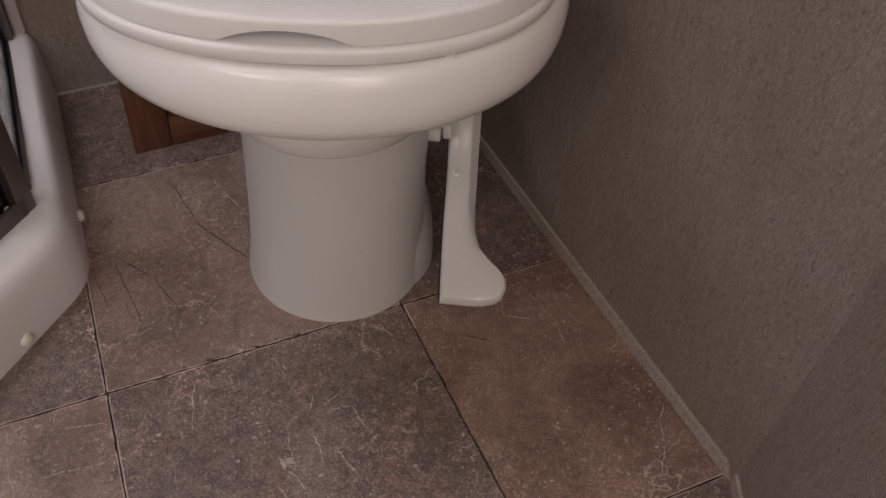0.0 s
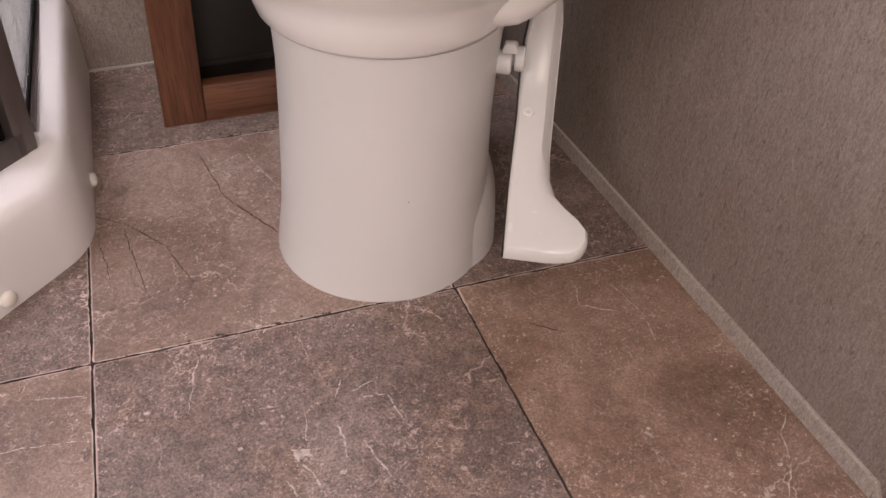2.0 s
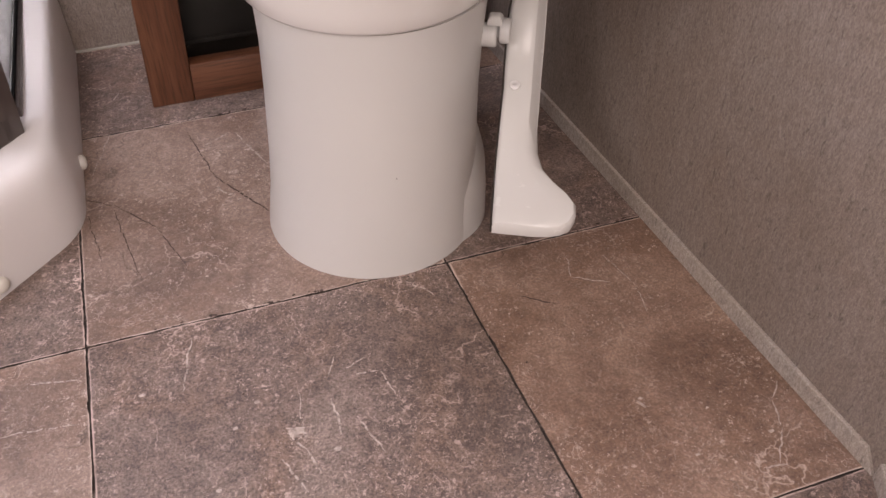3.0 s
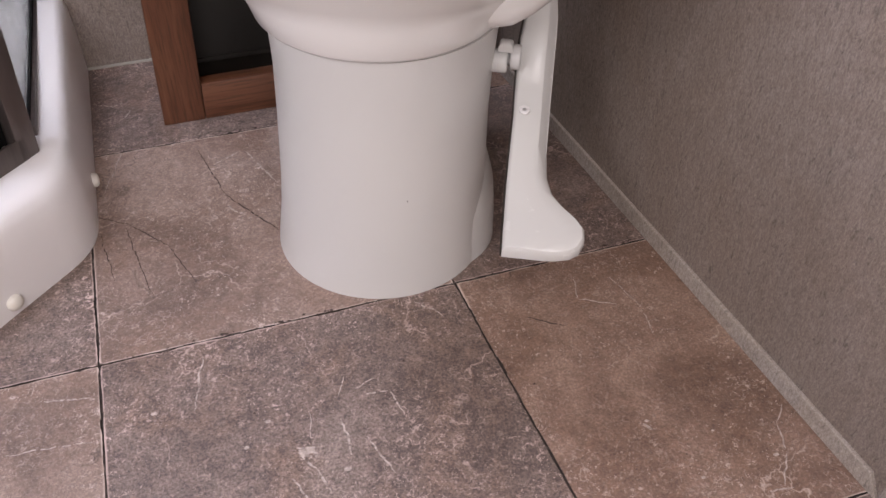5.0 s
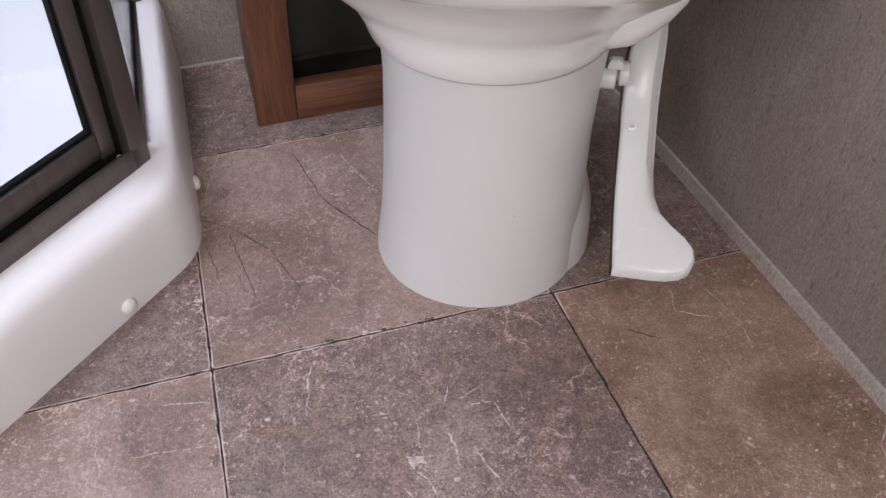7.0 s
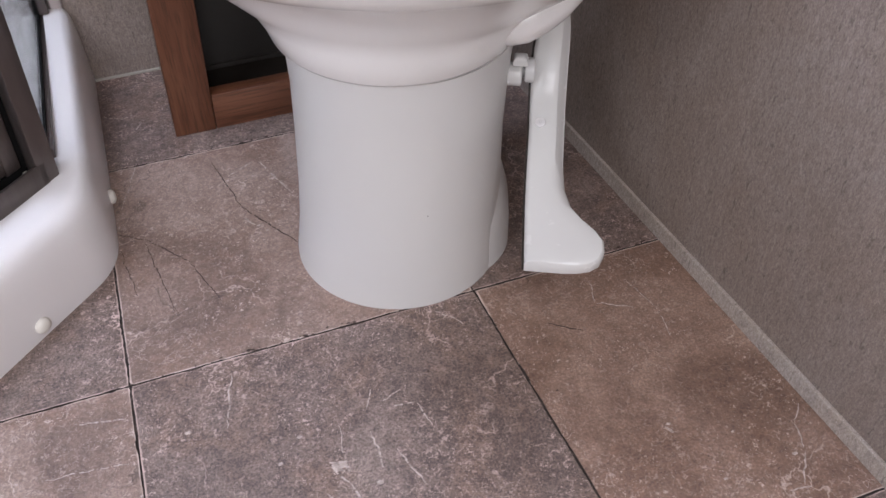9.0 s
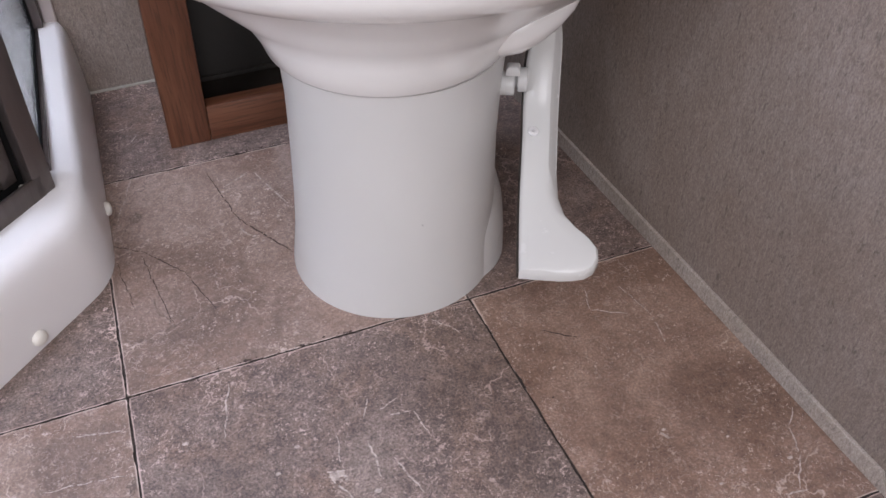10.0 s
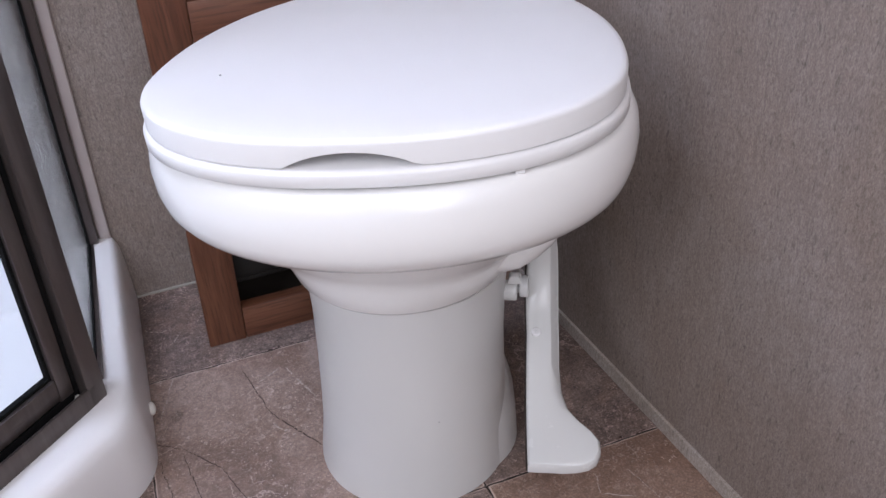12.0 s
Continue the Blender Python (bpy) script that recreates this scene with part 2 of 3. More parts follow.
def mesh_object(name, bm, material, parent=None, label="", smooth=None):
    me = bpy.data.meshes.new(name)
    bmesh.ops.recalc_face_normals(bm, faces=bm.faces)
    bm.to_mesh(me)
    bm.free()
    me.materials.append(material)
    if smooth is not None:
        me.polygons.foreach_set("use_smooth", [True] * len(me.polygons))
        if smooth < 180:
            me.set_sharp_from_angle(angle=radians(smooth))
    ob = new(name, me)
    if parent is not None:
        ob.parent = parent
    if label:
        tagged(ob, label)
    return ob


def part(name, bm, material, parent, label="", smooth=40):
    return mesh_object(name, bm, material, parent, label, smooth)


def empty(name, m, label, category, group="", kind=""):
    ob = new(name)
    ob.matrix_world = m
    return tagged(ob, label, category, group, kind)


def box(bm, lo, hi, bevel=0.0, m=None, segments=2):
    """A box from corner lo to corner hi, its edges rounded by bevel, placed by m."""
    r = bmesh.ops.create_cube(bm, size=1.0)
    vs = r["verts"]
    for v in vs:
        v.co = Vector([(lo[k] + hi[k]) / 2 + v.co[k] * (hi[k] - lo[k]) for k in range(3)])
    if bevel:
        es = list({e for v in vs for e in v.link_edges})
        out = bmesh.ops.bevel(bm, geom=es, offset=bevel, segments=segments, profile=0.5, affect="EDGES")
        vs = list({v for f in out["faces"] for v in f.verts} | {v for v in vs if v.is_valid})
    if m is not None:
        bmesh.ops.transform(bm, matrix=m, verts=vs)
    return bm


def boxed(lo, hi, bevel=0.0, m=None):
    return box(bmesh.new(), lo, hi, bevel, m)


def loft(rings, closed_bottom=True, closed_top=True):
    """A skin over rings of equal length, from the lowest up."""
    bm = bmesh.new()
    rows = [[bm.verts.new(p) for p in ring] for ring in rings]
    k = len(rows[0])
    for a, b in zip(rows, rows[1:]):
        for i in range(k):
            bm.faces.new((a[i], a[(i + 1) % k], b[(i + 1) % k], b[i]))
    if closed_bottom:
        bm.faces.new(rows[0][::-1])
    if closed_top:
        bm.faces.new(rows[-1])
    return bm


def prism(points, z0, z1, bevel=0.0, segments=3):
    """An upright prism over a ground outline, with its upper edge rounded."""
    bm = bmesh.new()
    low = [bm.verts.new((x, y, z0)) for x, y in points]
    top = [bm.verts.new((x, y, z1)) for x, y in points]
    k = len(points)
    for i in range(k):
        bm.faces.new((low[i], low[(i + 1) % k], top[(i + 1) % k], top[i]))
    bm.faces.new(low[::-1])
    f = bm.faces.new(top)
    if bevel:
        bmesh.ops.bevel(bm, geom=list(f.edges), offset=bevel, segments=segments, profile=0.5, affect="EDGES")
    return bm


def oval(z, cb, w, lf, lb, k=72, ca=0.0, power=2.0):
    """A ring that is w wide to either side, lf long to the front (-y) and lb to the back, round (ca, cb)."""
    out = []
    for i in range(k):
        t = 2 * math.pi * i / k
        c, s = math.cos(t), math.sin(t)
        c2 = math.copysign(abs(c) ** (2 / power), c)
        s2 = math.copysign(abs(s) ** (2 / power), s)
        out.append(Vector((ca + w * c2, -cb - (lf if s > 0 else lb) * s2, z)))
    return out


def cylinder(radius, depth, m, k=20, bevel=0.0, radius2=None):
    bm = bmesh.new()
    r = bmesh.ops.create_cone(bm, cap_ends=True, segments=k, radius1=radius, radius2=radius if radius2 is None else radius2, depth=depth)
    if bevel:
        es = [e for e in bm.edges if any(len(f.verts) > 4 for f in e.link_faces)]
        bmesh.ops.bevel(bm, geom=es, offset=bevel, segments=3, profile=0.5, affect="EDGES")
    bmesh.ops.transform(bm, matrix=m, verts=bm.verts)
    return bm


# ---- structure ----
def wall(name, a, b, z0, z1, thick, material, label):
    """An upright wall whose seen face runs from a to b; its thickness lies to the right of that way."""
    d = Vector((b[0] - a[0], b[1] - a[1]))
    n_ = Vector((d.y, -d.x)).normalized() * thick
    pts = [a, b, (b[0] + n_.x, b[1] + n_.y), (a[0] + n_.x, a[1] + n_.y)]
    return tagged(mesh_object(name, prism(pts, z0, z1), material), label, "wall", kind="structure")


BACK = 1.145
CORNER = (0.095, 0.335)
WALL_FAR = (0.038, BACK)
H = 1.95
wall("wall_north", (-1.35, BACK), (0.16, BACK), 0.0, H, -0.05, WALL, "grey-beige textured vinyl wall behind the toilet")
wall("wall_east", WALL_FAR, CORNER, 0.0, H, -0.05, WALL, "grey-beige textured vinyl wall beside the toilet")
wall("wall_angled", CORNER, (-0.03, 0.07), 0.0, H, -0.04, WALL, "narrow angled grey-beige vinyl wall")
wall("wall_east_front", (-0.03, 0.07), (-0.03, -0.95), 0.0, H, -0.05, WALL, "plain grey-beige vinyl wall")
bm = bmesh.new()
for y0, y1, z0, z1 in ((-0.95, -0.55, 0.0, H), (0.11, BACK, 0.0, H), (-0.55, 0.11, 0.0, 0.88), (-0.55, 0.11, 1.62, H)):
    box(bm, (-1.40, y0, z0), (-1.35, y1, z1))
tagged(mesh_object("wall_west", bm, WALL), "plain grey-beige vinyl wall with a window opening", "wall", kind="structure")
bm = bmesh.new()
box(bm, (-1.40, -1.0, 0.0), (-0.79, -0.95, H))
box(bm, (-0.13, -1.0, 0.0), (0.02, -0.95, H))
box(bm, (-0.79, -1.0, 1.92), (-0.13, -0.95, H))
tagged(mesh_object("wall_south", bm, WALL), "grey-beige vinyl wall with an open doorway", "wall", kind="structure")
bm = bmesh.new()
for lo, hi in (((-1.4, -1.0), (-0.70, BACK + 0.05)), ((-0.30, -1.0), (0.2, BACK + 0.05)), ((-0.70, -1.0), (-0.30, -0.65)), ((-0.70, -0.25), (-0.30, BACK + 0.05))):
    if lo[0] == -1.4:
        box(bm, (-1.4, -1.0, H), (-0.70, 0.60, H + 0.04))
        box(bm, (-1.4, 1.13, H), (-0.70, BACK + 0.05, H + 0.04))
        box(bm, (-1.4, 0.60, H), (-1.25, 1.13, H + 0.04))
        box(bm, (-0.72, 0.60, H), (-0.70, 1.13, H + 0.04))
    else:
        box(bm, (lo[0], lo[1], H), (hi[0], hi[1], H + 0.04))
tagged(mesh_object("ceiling", bm, CEILING), "off-white ceiling panel with a roof vent opening", "ceiling", kind="structure")

# pale bead where the back wall meets the floor
tagged(mesh_object("baseboard", boxed((-0.45, BACK - 0.003, 0.0), (0.03, BACK, 0.0035), 0.0008), TRIM), "thin pale bead along the foot of the wall", "trim", kind="structure")


def base_strip(name, a, b, height, thick, miter):
    """A flat strip along the foot of a wall, its near end cut at a slant."""
    a, b = Vector((*a, 0)), Vector((*b, 0))
    d = (b - a).normalized()
    n_ = Vector((-d.y, d.x, 0)) * -thick
    bm = bmesh.new()
    ring = []
    for p, cut in ((a, 0.0), (b, -miter)):
        ring.append([p, p + n_, p + n_ + d * cut + Vector((0, 0, height)), p + d * cut + Vector((0, 0, height))])
    va = [[bm.verts.new(q) for q in r] for r in ring]
    for i in range(4):
        bm.faces.new((va[0][i], va[0][(i + 1) % 4], va[1][(i + 1) % 4], va[1][i]))
    bm.faces.new(va[0])
    bm.faces.new(va[1][::-1])
    bmesh.ops.bevel(bm, geom=list(bm.edges), offset=0.0006, segments=1, affect="EDGES")
    return tagged(mesh_object(name, bm, STRIP), "pale grey vinyl strip along the wall foot", "base strip", kind="structure")


base_strip("trim", WALL_FAR, (CORNER[0], CORNER[1] + 0.002), 0.0185, 0.004, 0.014)
base_strip("trim_angled", CORNER, (-0.03, 0.07), 0.0185, 0.004, 0.0)

# ---- shower with its curb, pan and framed door ----
# outer outline of the pan at the floor: a slanted front and a straight return to the back wall
S0, S1 = Vector((-0.80, 0.468)), Vector((-0.459, 0.787))
SD = (S1 - S0).normalized()
SN = Vector((SD.y, -SD.x))
RX = -0.443


def pan_ring(z, off, r):
    """The pan's outer outline at height z, drawn in by off, with its corner rounded by r."""
    rx = RX - (off if off > 0.03 else off * 0.6)
    p0 = S0 - SN * off
    # meeting point of the slanted face and the return
    k = (rx - p0.x) / SD.x
    corner = p0 + SD * k
    a, b = corner - SD * r, corner + Vector((0, 1)) * r
    pts = []
    for i in range(9):
        t = i / 8
        q = a * (1 - t) ** 2 + corner * 2 * t * (1 - t) + b * t ** 2
        pts.append(Vector((q.x, q.y, z)))
    k0 = (p0.x + 1.30) / SD.x
    start = p0 - SD * k0
    start = Vector((-1.30, max(start.y, -0.1)))
    return [Vector((start.x, start.y, z))] + pts + [Vector((rx, BACK - 0.004, z * 1.12))]


def pan_skirt():
    """The curb's section swept along the outline: face, rounded shoulder, flat top and inner drop."""
    section = [(0.0, 0.0), (0.0, 0.03), (0.001, 0.058), (0.003, 0.077), (0.0065, 0.0862), (0.0125, 0.0923), (0.0205, 0.0945), (0.075, 0.0945), (0.083, 0.090), (0.087, 0.03)]
    rings = [pan_ring(z, off, max(0.012, 0.035 - off * 0.2)) for off, z in section]
    bm = bmesh.new()
    rows = [[bm.verts.new(p) for p in ring] for ring in rings]
    for a, b in zip(rows, rows[1:]):
        for i in range(len(a) - 1):
            bm.faces.new((a[i], a[i + 1], b[i + 1], b[i]))
    bm.faces.new(rows[-1] + [bm.verts.new((-1.334, BACK - 0.013, 0.03)), bm.verts.new((-1.334, rows[-1][0].co.y, 0.03))])
    for e in (0, -1):
        bm.faces.new([r[e] for r in rows])
    return bm


pan = tagged(mesh_object("shower_pan", pan_skirt(), PAN_WHITE, smooth=50), "white moulded shower pan with a rounded curb on the floor", "shower pan")


def screw_cap(x, y, z, direction):
    m = Matrix.Translation((x, y, z)) @ Vector((*direction, 0)).to_track_quat("Z", "Y").to_matrix().to_4x4()
    rings = [[m @ Vector((r * math.cos(2 * math.pi * i / 20), r * math.sin(2 * math.pi * i / 20), h)) for i in range(20)] for r, h in ((0.0078, 0.0), (0.0078, 0.002), (0.0068, 0.0042), (0.0042, 0.0056), (0.001, 0.006))]
    return part("screw_cap", loft(rings), CAP_WHITE, pan, "ivory plastic screw cap", 60)


screw_cap(-0.5148, 0.7350, 0.0140, SN)
screw_cap(RX, 0.897, 0.0115, (1, 0))
screw_cap(-0.70, 0.5625, 0.0115, SN)

# framed enclosure on the curb
F0 = Vector((-0.4835, 0.8395))           # front foot of the corner post
ang = math.degrees(math.atan2(SD.y, SD.x))
FM = pose(F0.x, F0.y, 0.0, 0, 0, ang)    # x along the front towards the return, y inwards
enc = empty("shower_enclosure", pose(F0.x, F0.y, 0.0945), "bronze-framed shower enclosure with rain glass on the curb", "shower enclosure")
up = Matrix.Translation((-F0.x, -F0.y, -0.0945))


def enc_part(name, bm, mat, label="", smooth=40, parent=None):
    bmesh.ops.transform(bm, matrix=up, verts=bm.verts)
    settled(bm)
    return part(name, bm, mat, parent or enc, label, smooth)


TOP = 1.82
LEN = 0.66
track = bmesh.new()
box(track, (-LEN, -0.009, 0.0940), (-0.0012, -0.0055, 0.1180), 0.0008, FM)
box(track, (-LEN, -0.006, 0.0940), (-0.0012, 0.030, 0.1005), 0.0008, FM)
box(track, (-LEN, 0.026, 0.0940), (-0.0012, 0.030, 0.118), 0.0008, FM)
enc_part("bottom_track", track, BRONZE, "bronze aluminium bottom track")
enc_part("track_gasket", boxed((-LEN, -0.0053, 0.1006), (-0.0110, 0.0257, 0.1044), 0.0, FM), RUBBER, "black rubber track gasket")
post = bmesh.new()
box(post, (-0.0106, -0.009, 0.0940), (0.0106, 0.016, TOP), 0.0022, FM)
box(post, (0.0020, 0.0, 0.0940), (0.0130, 0.020, TOP), 0.001, FM)
enc_part("corner_post", post, BRONZE, "bronze aluminium corner post")
# black filler added to keep the gap between post and stile dark
enc_part("post_gap_fill", boxed((-0.0178, 0.0035, 0.1045), (-0.0107, 0.0155, TOP), 0.0, FM), RUBBER, "black filler that darkens the gap between post and door")
enc_part("top_rail", boxed((-LEN, -0.009, TOP), (0.02, 0.028, TOP + 0.035), 0.002, FM), BRONZE)
enc_part("hinge_pin", cylinder(0.0032, 0.006, FM @ pose(-0.0160, 0.002, 0.1085), 14, 0.001), CAP_WHITE, "small pale hinge pin")
# door
door_bm = boxed((-LEN + 0.03, 0.0, 0.1225), (-0.0342, 0.016, 0.1475), 0.0015, FM)
door = enc_part("shower_door", door_bm, BRONZE, "bronze-framed shower door, shut")
enc_part("door_stile", boxed((-0.0340, 0.0, 0.1195), (-0.0180, 0.016, TOP - 0.006), 0.0015, FM), BRONZE, parent=door)
enc_part("door_stile", boxed((-LEN + 0.012, 0.0, 0.1195), (-LEN + 0.03, 0.016, TOP - 0.006), 0.0015, FM), BRONZE, parent=door)
enc_part("door_sweep", boxed((-LEN + 0.03, 0.002, 0.1046), (-0.0182, 0.015, 0.1190), 0.0, FM), RUBBER, "black rubber door sweep", parent=door)
gk = bmesh.new()
box(gk, (-LEN + 0.031, 0.004, 0.1478), (-0.0343, 0.012, 0.1512), 0.0, FM)
box(gk, (-0.0372, 0.004, 0.1513), (-0.0343, 0.012, TOP - 0.03), 0.0, FM)
enc_part("glass_gasket", gk, RUBBER, "black rubber glass gasket", parent=door)
pane = enc_part("pane", boxed((-LEN + 0.031, 0.0055, 0.1485), (-0.0350, 0.0100, TOP - 0.02), 0.0, FM), DOOR_GLASS, "clear wavy glass pane", parent=door)
pane.visible_shadow = False

# fixed light on the return, up to the back wall
RM = pose(-0.4725, 0.8665, 0.0)          # y runs along the return to the wall, x outwards
RL = BACK - 0.8665 - 0.004
enc_part("return_track", boxed((-0.020, 0.0, 0.0940), (0.0, RL, 0.1055), 0.001, RM), BRONZE, "bronze aluminium return track")
enc_part("return_gasket", boxed((-0.014, 0.004, 0.1058), (-0.004, RL - 0.014, 0.1095), 0.0, RM), RUBBER)
enc_part("wall_jamb", boxed((-0.018, RL - 0.012, 0.1058), (0.006, RL, TOP), 0.001, RM), BRONZE, "bronze aluminium wall jamb")
enc_part("return_glass_gasket", boxed((-0.013, RL - 0.0165, 0.110), (-0.004, RL - 0.0122, TOP), 0.0, RM), RUBBER)
pane = enc_part("return_pane", boxed((-0.0112, 0.002, 0.1096), (-0.0068, RL - 0.0167, TOP - 0.002), 0.0, RM), GLASS, "textured rain glass pane")
pane.visible_shadow = False
tagged(mesh_object("shower_flange", settled(boxed((-0.4695, BACK - 0.006, 0.104), (-0.4555, BACK - 0.0002, TOP), 0.002)), FLANGE), "narrow pale mauve-beige surround flange on the wall", "flange", kind="structure")

# surround inside the shower
sur = bmesh.new()
box(sur, (-1.30, BACK - 0.012, 0.03), (-0.50, BACK - 0.0005, H - 0.002), 0.0)
box(sur, (-1.349, 0.20, 0.03), (-1.335, BACK - 0.013, H - 0.002), 0.0)
tagged(mesh_object("shower_surround", sur, SURROUND), "white glossy shower surround panels", "shower wall", kind="structure")
wall("wall_shower_side", (-1.349, 0.19), (-0.985, 0.29), 0.0, H, -0.03, SURROUND, "plain white partition at the shower side")

# ---- wooden cabinet behind the toilet ----
CX0, CX1, CY, CZ = -0.364, 0.02, 0.992, 1.10
cab = empty("cabinet", pose(CX0, CY, 0.0), "reddish-brown wooden cabinet frame with an open dark bay on the floor", "cabinet")
cm = Matrix.Translation((-CX0, -CY, 0))


def cab_part(name, lo, hi, mat=None, label="", bevel=0.0016):
    return part(name, settled(boxed(lo, hi, bevel, cm)), mat or WOOD, cab, label)


cab_part("stile", (CX0, CY, 0.0), (CX0 + 0.0465, CY + 0.019, CZ), label="reddish-brown wooden stile")
cab_part("stile", (CX1 - 0.047, CY, 0.0), (CX1, CY + 0.019, CZ))
cab_part("bottom_rail", (CX0 + 0.0467, CY + 0.0006, 0.0), (CX1 - 0.0472, CY + 0.019, 0.046), WOOD_RAIL)
cab_part("middle_rail", (CX0 + 0.0467, CY + 0.0006, 0.365), (CX1 - 0.0472, CY + 0.019, 0.43), WOOD_RAIL)
cab_part("door_panel", (CX0 + 0.0467, CY + 0.004, 0.4302), (CX1 - 0.0472, CY + 0.019, CZ))
cab_part("side_panel", (CX0 + 0.001, CY + 0.0192, 0.0), (CX0 + 0.011, BACK - 0.006, CZ))
# floor, back and bead carry the bay's shade in their colour
cab_part("floor_panel", (CX0 + 0.0112, CY + 0.0192, 0.0015), (CX1 - 0.012, BACK - 0.0285, 0.004), SHADE_DARK, "cabinet floor, coloured dark for the bay's shade", 0.0)
cab_part("back_panel", (CX0 + 0.0112, BACK - 0.028, 0.0015), (CX1 - 0.012, BACK - 0.010, CZ), BAY_BACK_SHADED, "lining of the bay, coloured dark for the recess shade", 0.0)
cab_part("back_bead", (CX0 + 0.0112, BACK - 0.0325, 0.0042), (CX1 - 0.012, BACK - 0.0282, 0.010), BAY_BEAD_SHADED, "bead along the bay, darkened for the recess shade", 0.0008)
cab_part("top_panel", (CX0 + 0.001, CY, CZ + 0.0002), (CX1, BACK - 0.006, CZ + 0.018))

# ---- toilet ----
TP = pose(-0.165, 0.742, 0.0, 0, 0, -23)
toilet = empty("toilet", TP, "white plastic camper toilet with its lid shut, on the tiled floor", "toilet")
def toilet_part(name, bm, mat, label="", smooth=60):
    return part(name, bm, mat, toilet, label, smooth)


body = [
    # height, centre, half width, front, back, sideways centre
    (0.000, 0.00, 0.1010, 0.0985, 0.17, -0.0109), (0.010, 0.00, 0.1004, 0.0980, 0.17, -0.0102), (0.045, 0.00, 0.0971, 0.0967, 0.165, -0.0080), (0.085, 0.00, 0.0948, 0.0954, 0.16, -0.0065),
    (0.150, 0.00, 0.0927, 0.0940, 0.155, -0.0045), (0.200, 0.00, 0.0927, 0.0940, 0.15, -0.0023), (0.228, 0.00, 0.0942, 0.0942, 0.15, -0.0014), (0.2435, 0.00, 0.0962, 0.0945, 0.15, -0.0009),
]
toilet_part("pedestal", loft([oval(*r[:5], ca=r[5]) for r in body]), PEDESTAL_SHADED_WHITE, "satin white plastic pedestal")
skirt = [(0.000, -0.005, 0.1035, 0.080, 0.16), (0.030, -0.005, 0.1028, 0.080, 0.16), (0.052, -0.005, 0.1012, 0.079, 0.158), (0.066, -0.005, 0.0975, 0.076, 0.154), (0.076, -0.005, 0.094, 0.07, 0.148), (0.082, -0.005, 0.088, 0.06, 0.14)]
toilet_part("base_skirt", loft([oval(*r, ca=-0.0035) for r in skirt]), PEDESTAL_SHADED_WHITE, "wider rear foot of the pedestal")
bowl = [
    (0.2440, 0.000, 0.0940, 0.0930, 0.15, -0.0040), (0.2455, 0.000, 0.0985, 0.0978, 0.155, -0.0040), (0.2490, 0.000, 0.1018, 0.1004, 0.155, -0.0040), (0.2620, 0.001, 0.1062, 0.1024, 0.156, -0.0038),
    (0.2725, 0.003, 0.1118, 0.1033, 0.158, -0.0035), (0.2800, 0.004, 0.1170, 0.1028, 0.16, -0.0029), (0.2890, 0.008, 0.1275, 0.1040, 0.165, -0.0020), (0.2970, 0.013, 0.1375, 0.1025, 0.17, -0.0008),
    (0.3030, 0.019, 0.1445, 0.0990, 0.175, 0.0004), (0.3100, 0.027, 0.1512, 0.0945, 0.18, 0.0015), (0.3220, 0.038, 0.1605, 0.0920, 0.19, 0.0032), (0.3320, 0.047, 0.1668, 0.0930, 0.20, 0.0046),
    (0.3410, 0.053, 0.1702, 0.0980, 0.205, 0.0055), (0.3510, 0.057, 0.1738, 0.1115, 0.21, 0.0062), (0.3600, 0.061, 0.1768, 0.1310, 0.214, 0.0066), (0.3680, 0.063, 0.1790, 0.1450, 0.217, 0.0068),
    (0.3770, 0.0645, 0.1812, 0.1530, 0.22, 0.0070), (0.3880, 0.0655, 0.1832, 0.1572, 0.22, 0.0074), (0.4030, 0.066, 0.1840, 0.1578, 0.22, 0.0078), (0.4180, 0.068, 0.1815, 0.1535, 0.22, 0.0083),
    (0.4262, 0.070, 0.1777, 0.1490, 0.216, 0.0085), (0.4296, 0.072, 0.1735, 0.1440, 0.212, 0.0086), (0.4304, 0.072, 0.1675, 0.1385, 0.21, 0.0086),
    (0.4304, 0.066, 0.1380, 0.1150, 0.17, 0.0086), (0.4200, 0.066, 0.1290, 0.1080, 0.16, 0.0086), (0.3700, 0.066, 0.1150, 0.0980, 0.14, 0.0086), (0.3200, 0.050, 0.0700, 0.0600, 0.08, 0.0060),
]
toilet_part("bowl", loft([oval(*r[:5], k=96, ca=r[5]) for r in bowl]), TOILET_WHITE, "glossy white bowl with a rounded belly", 80)


def rim_oval(z, w, lf, lb, k=192):
    """The egg-shaped outline that the seat and the lid share: blunt in front, turned slightly to the east wall."""
    front = oval(z, 0.090, w, lf, lb, k, 0.0105, 2.3)
    back = oval(z, 0.090, w, lf, lb, k, 0.0105, 2.0)
    ring = [a if a.y < -0.090 else b for a, b in zip(front, back)]
    for q in ring:
        q.x += 0.075 * (q.y + 0.090)
    return ring


seat = [(0.4334, 0.164, 0.116, 0.196), (0.4335, 0.1688, 0.1205, 0.200), (0.4346, 0.1700, 0.1217, 0.201), (0.442, 0.1700, 0.1217, 0.201), (0.4446, 0.1688, 0.1205, 0.200), (0.4453, 0.1650, 0.117, 0.197)]
seat += [(0.4453, 0.122, 0.084, 0.15), (0.4420, 0.118, 0.080, 0.146), (0.4340, 0.118, 0.080, 0.146), (0.4325, 0.122, 0.084, 0.15)]
seat += seat[:1]
toilet_part("seat", loft([rim_oval(*r) for r in seat], False, False), LID_WHITE, "white plastic seat ring")


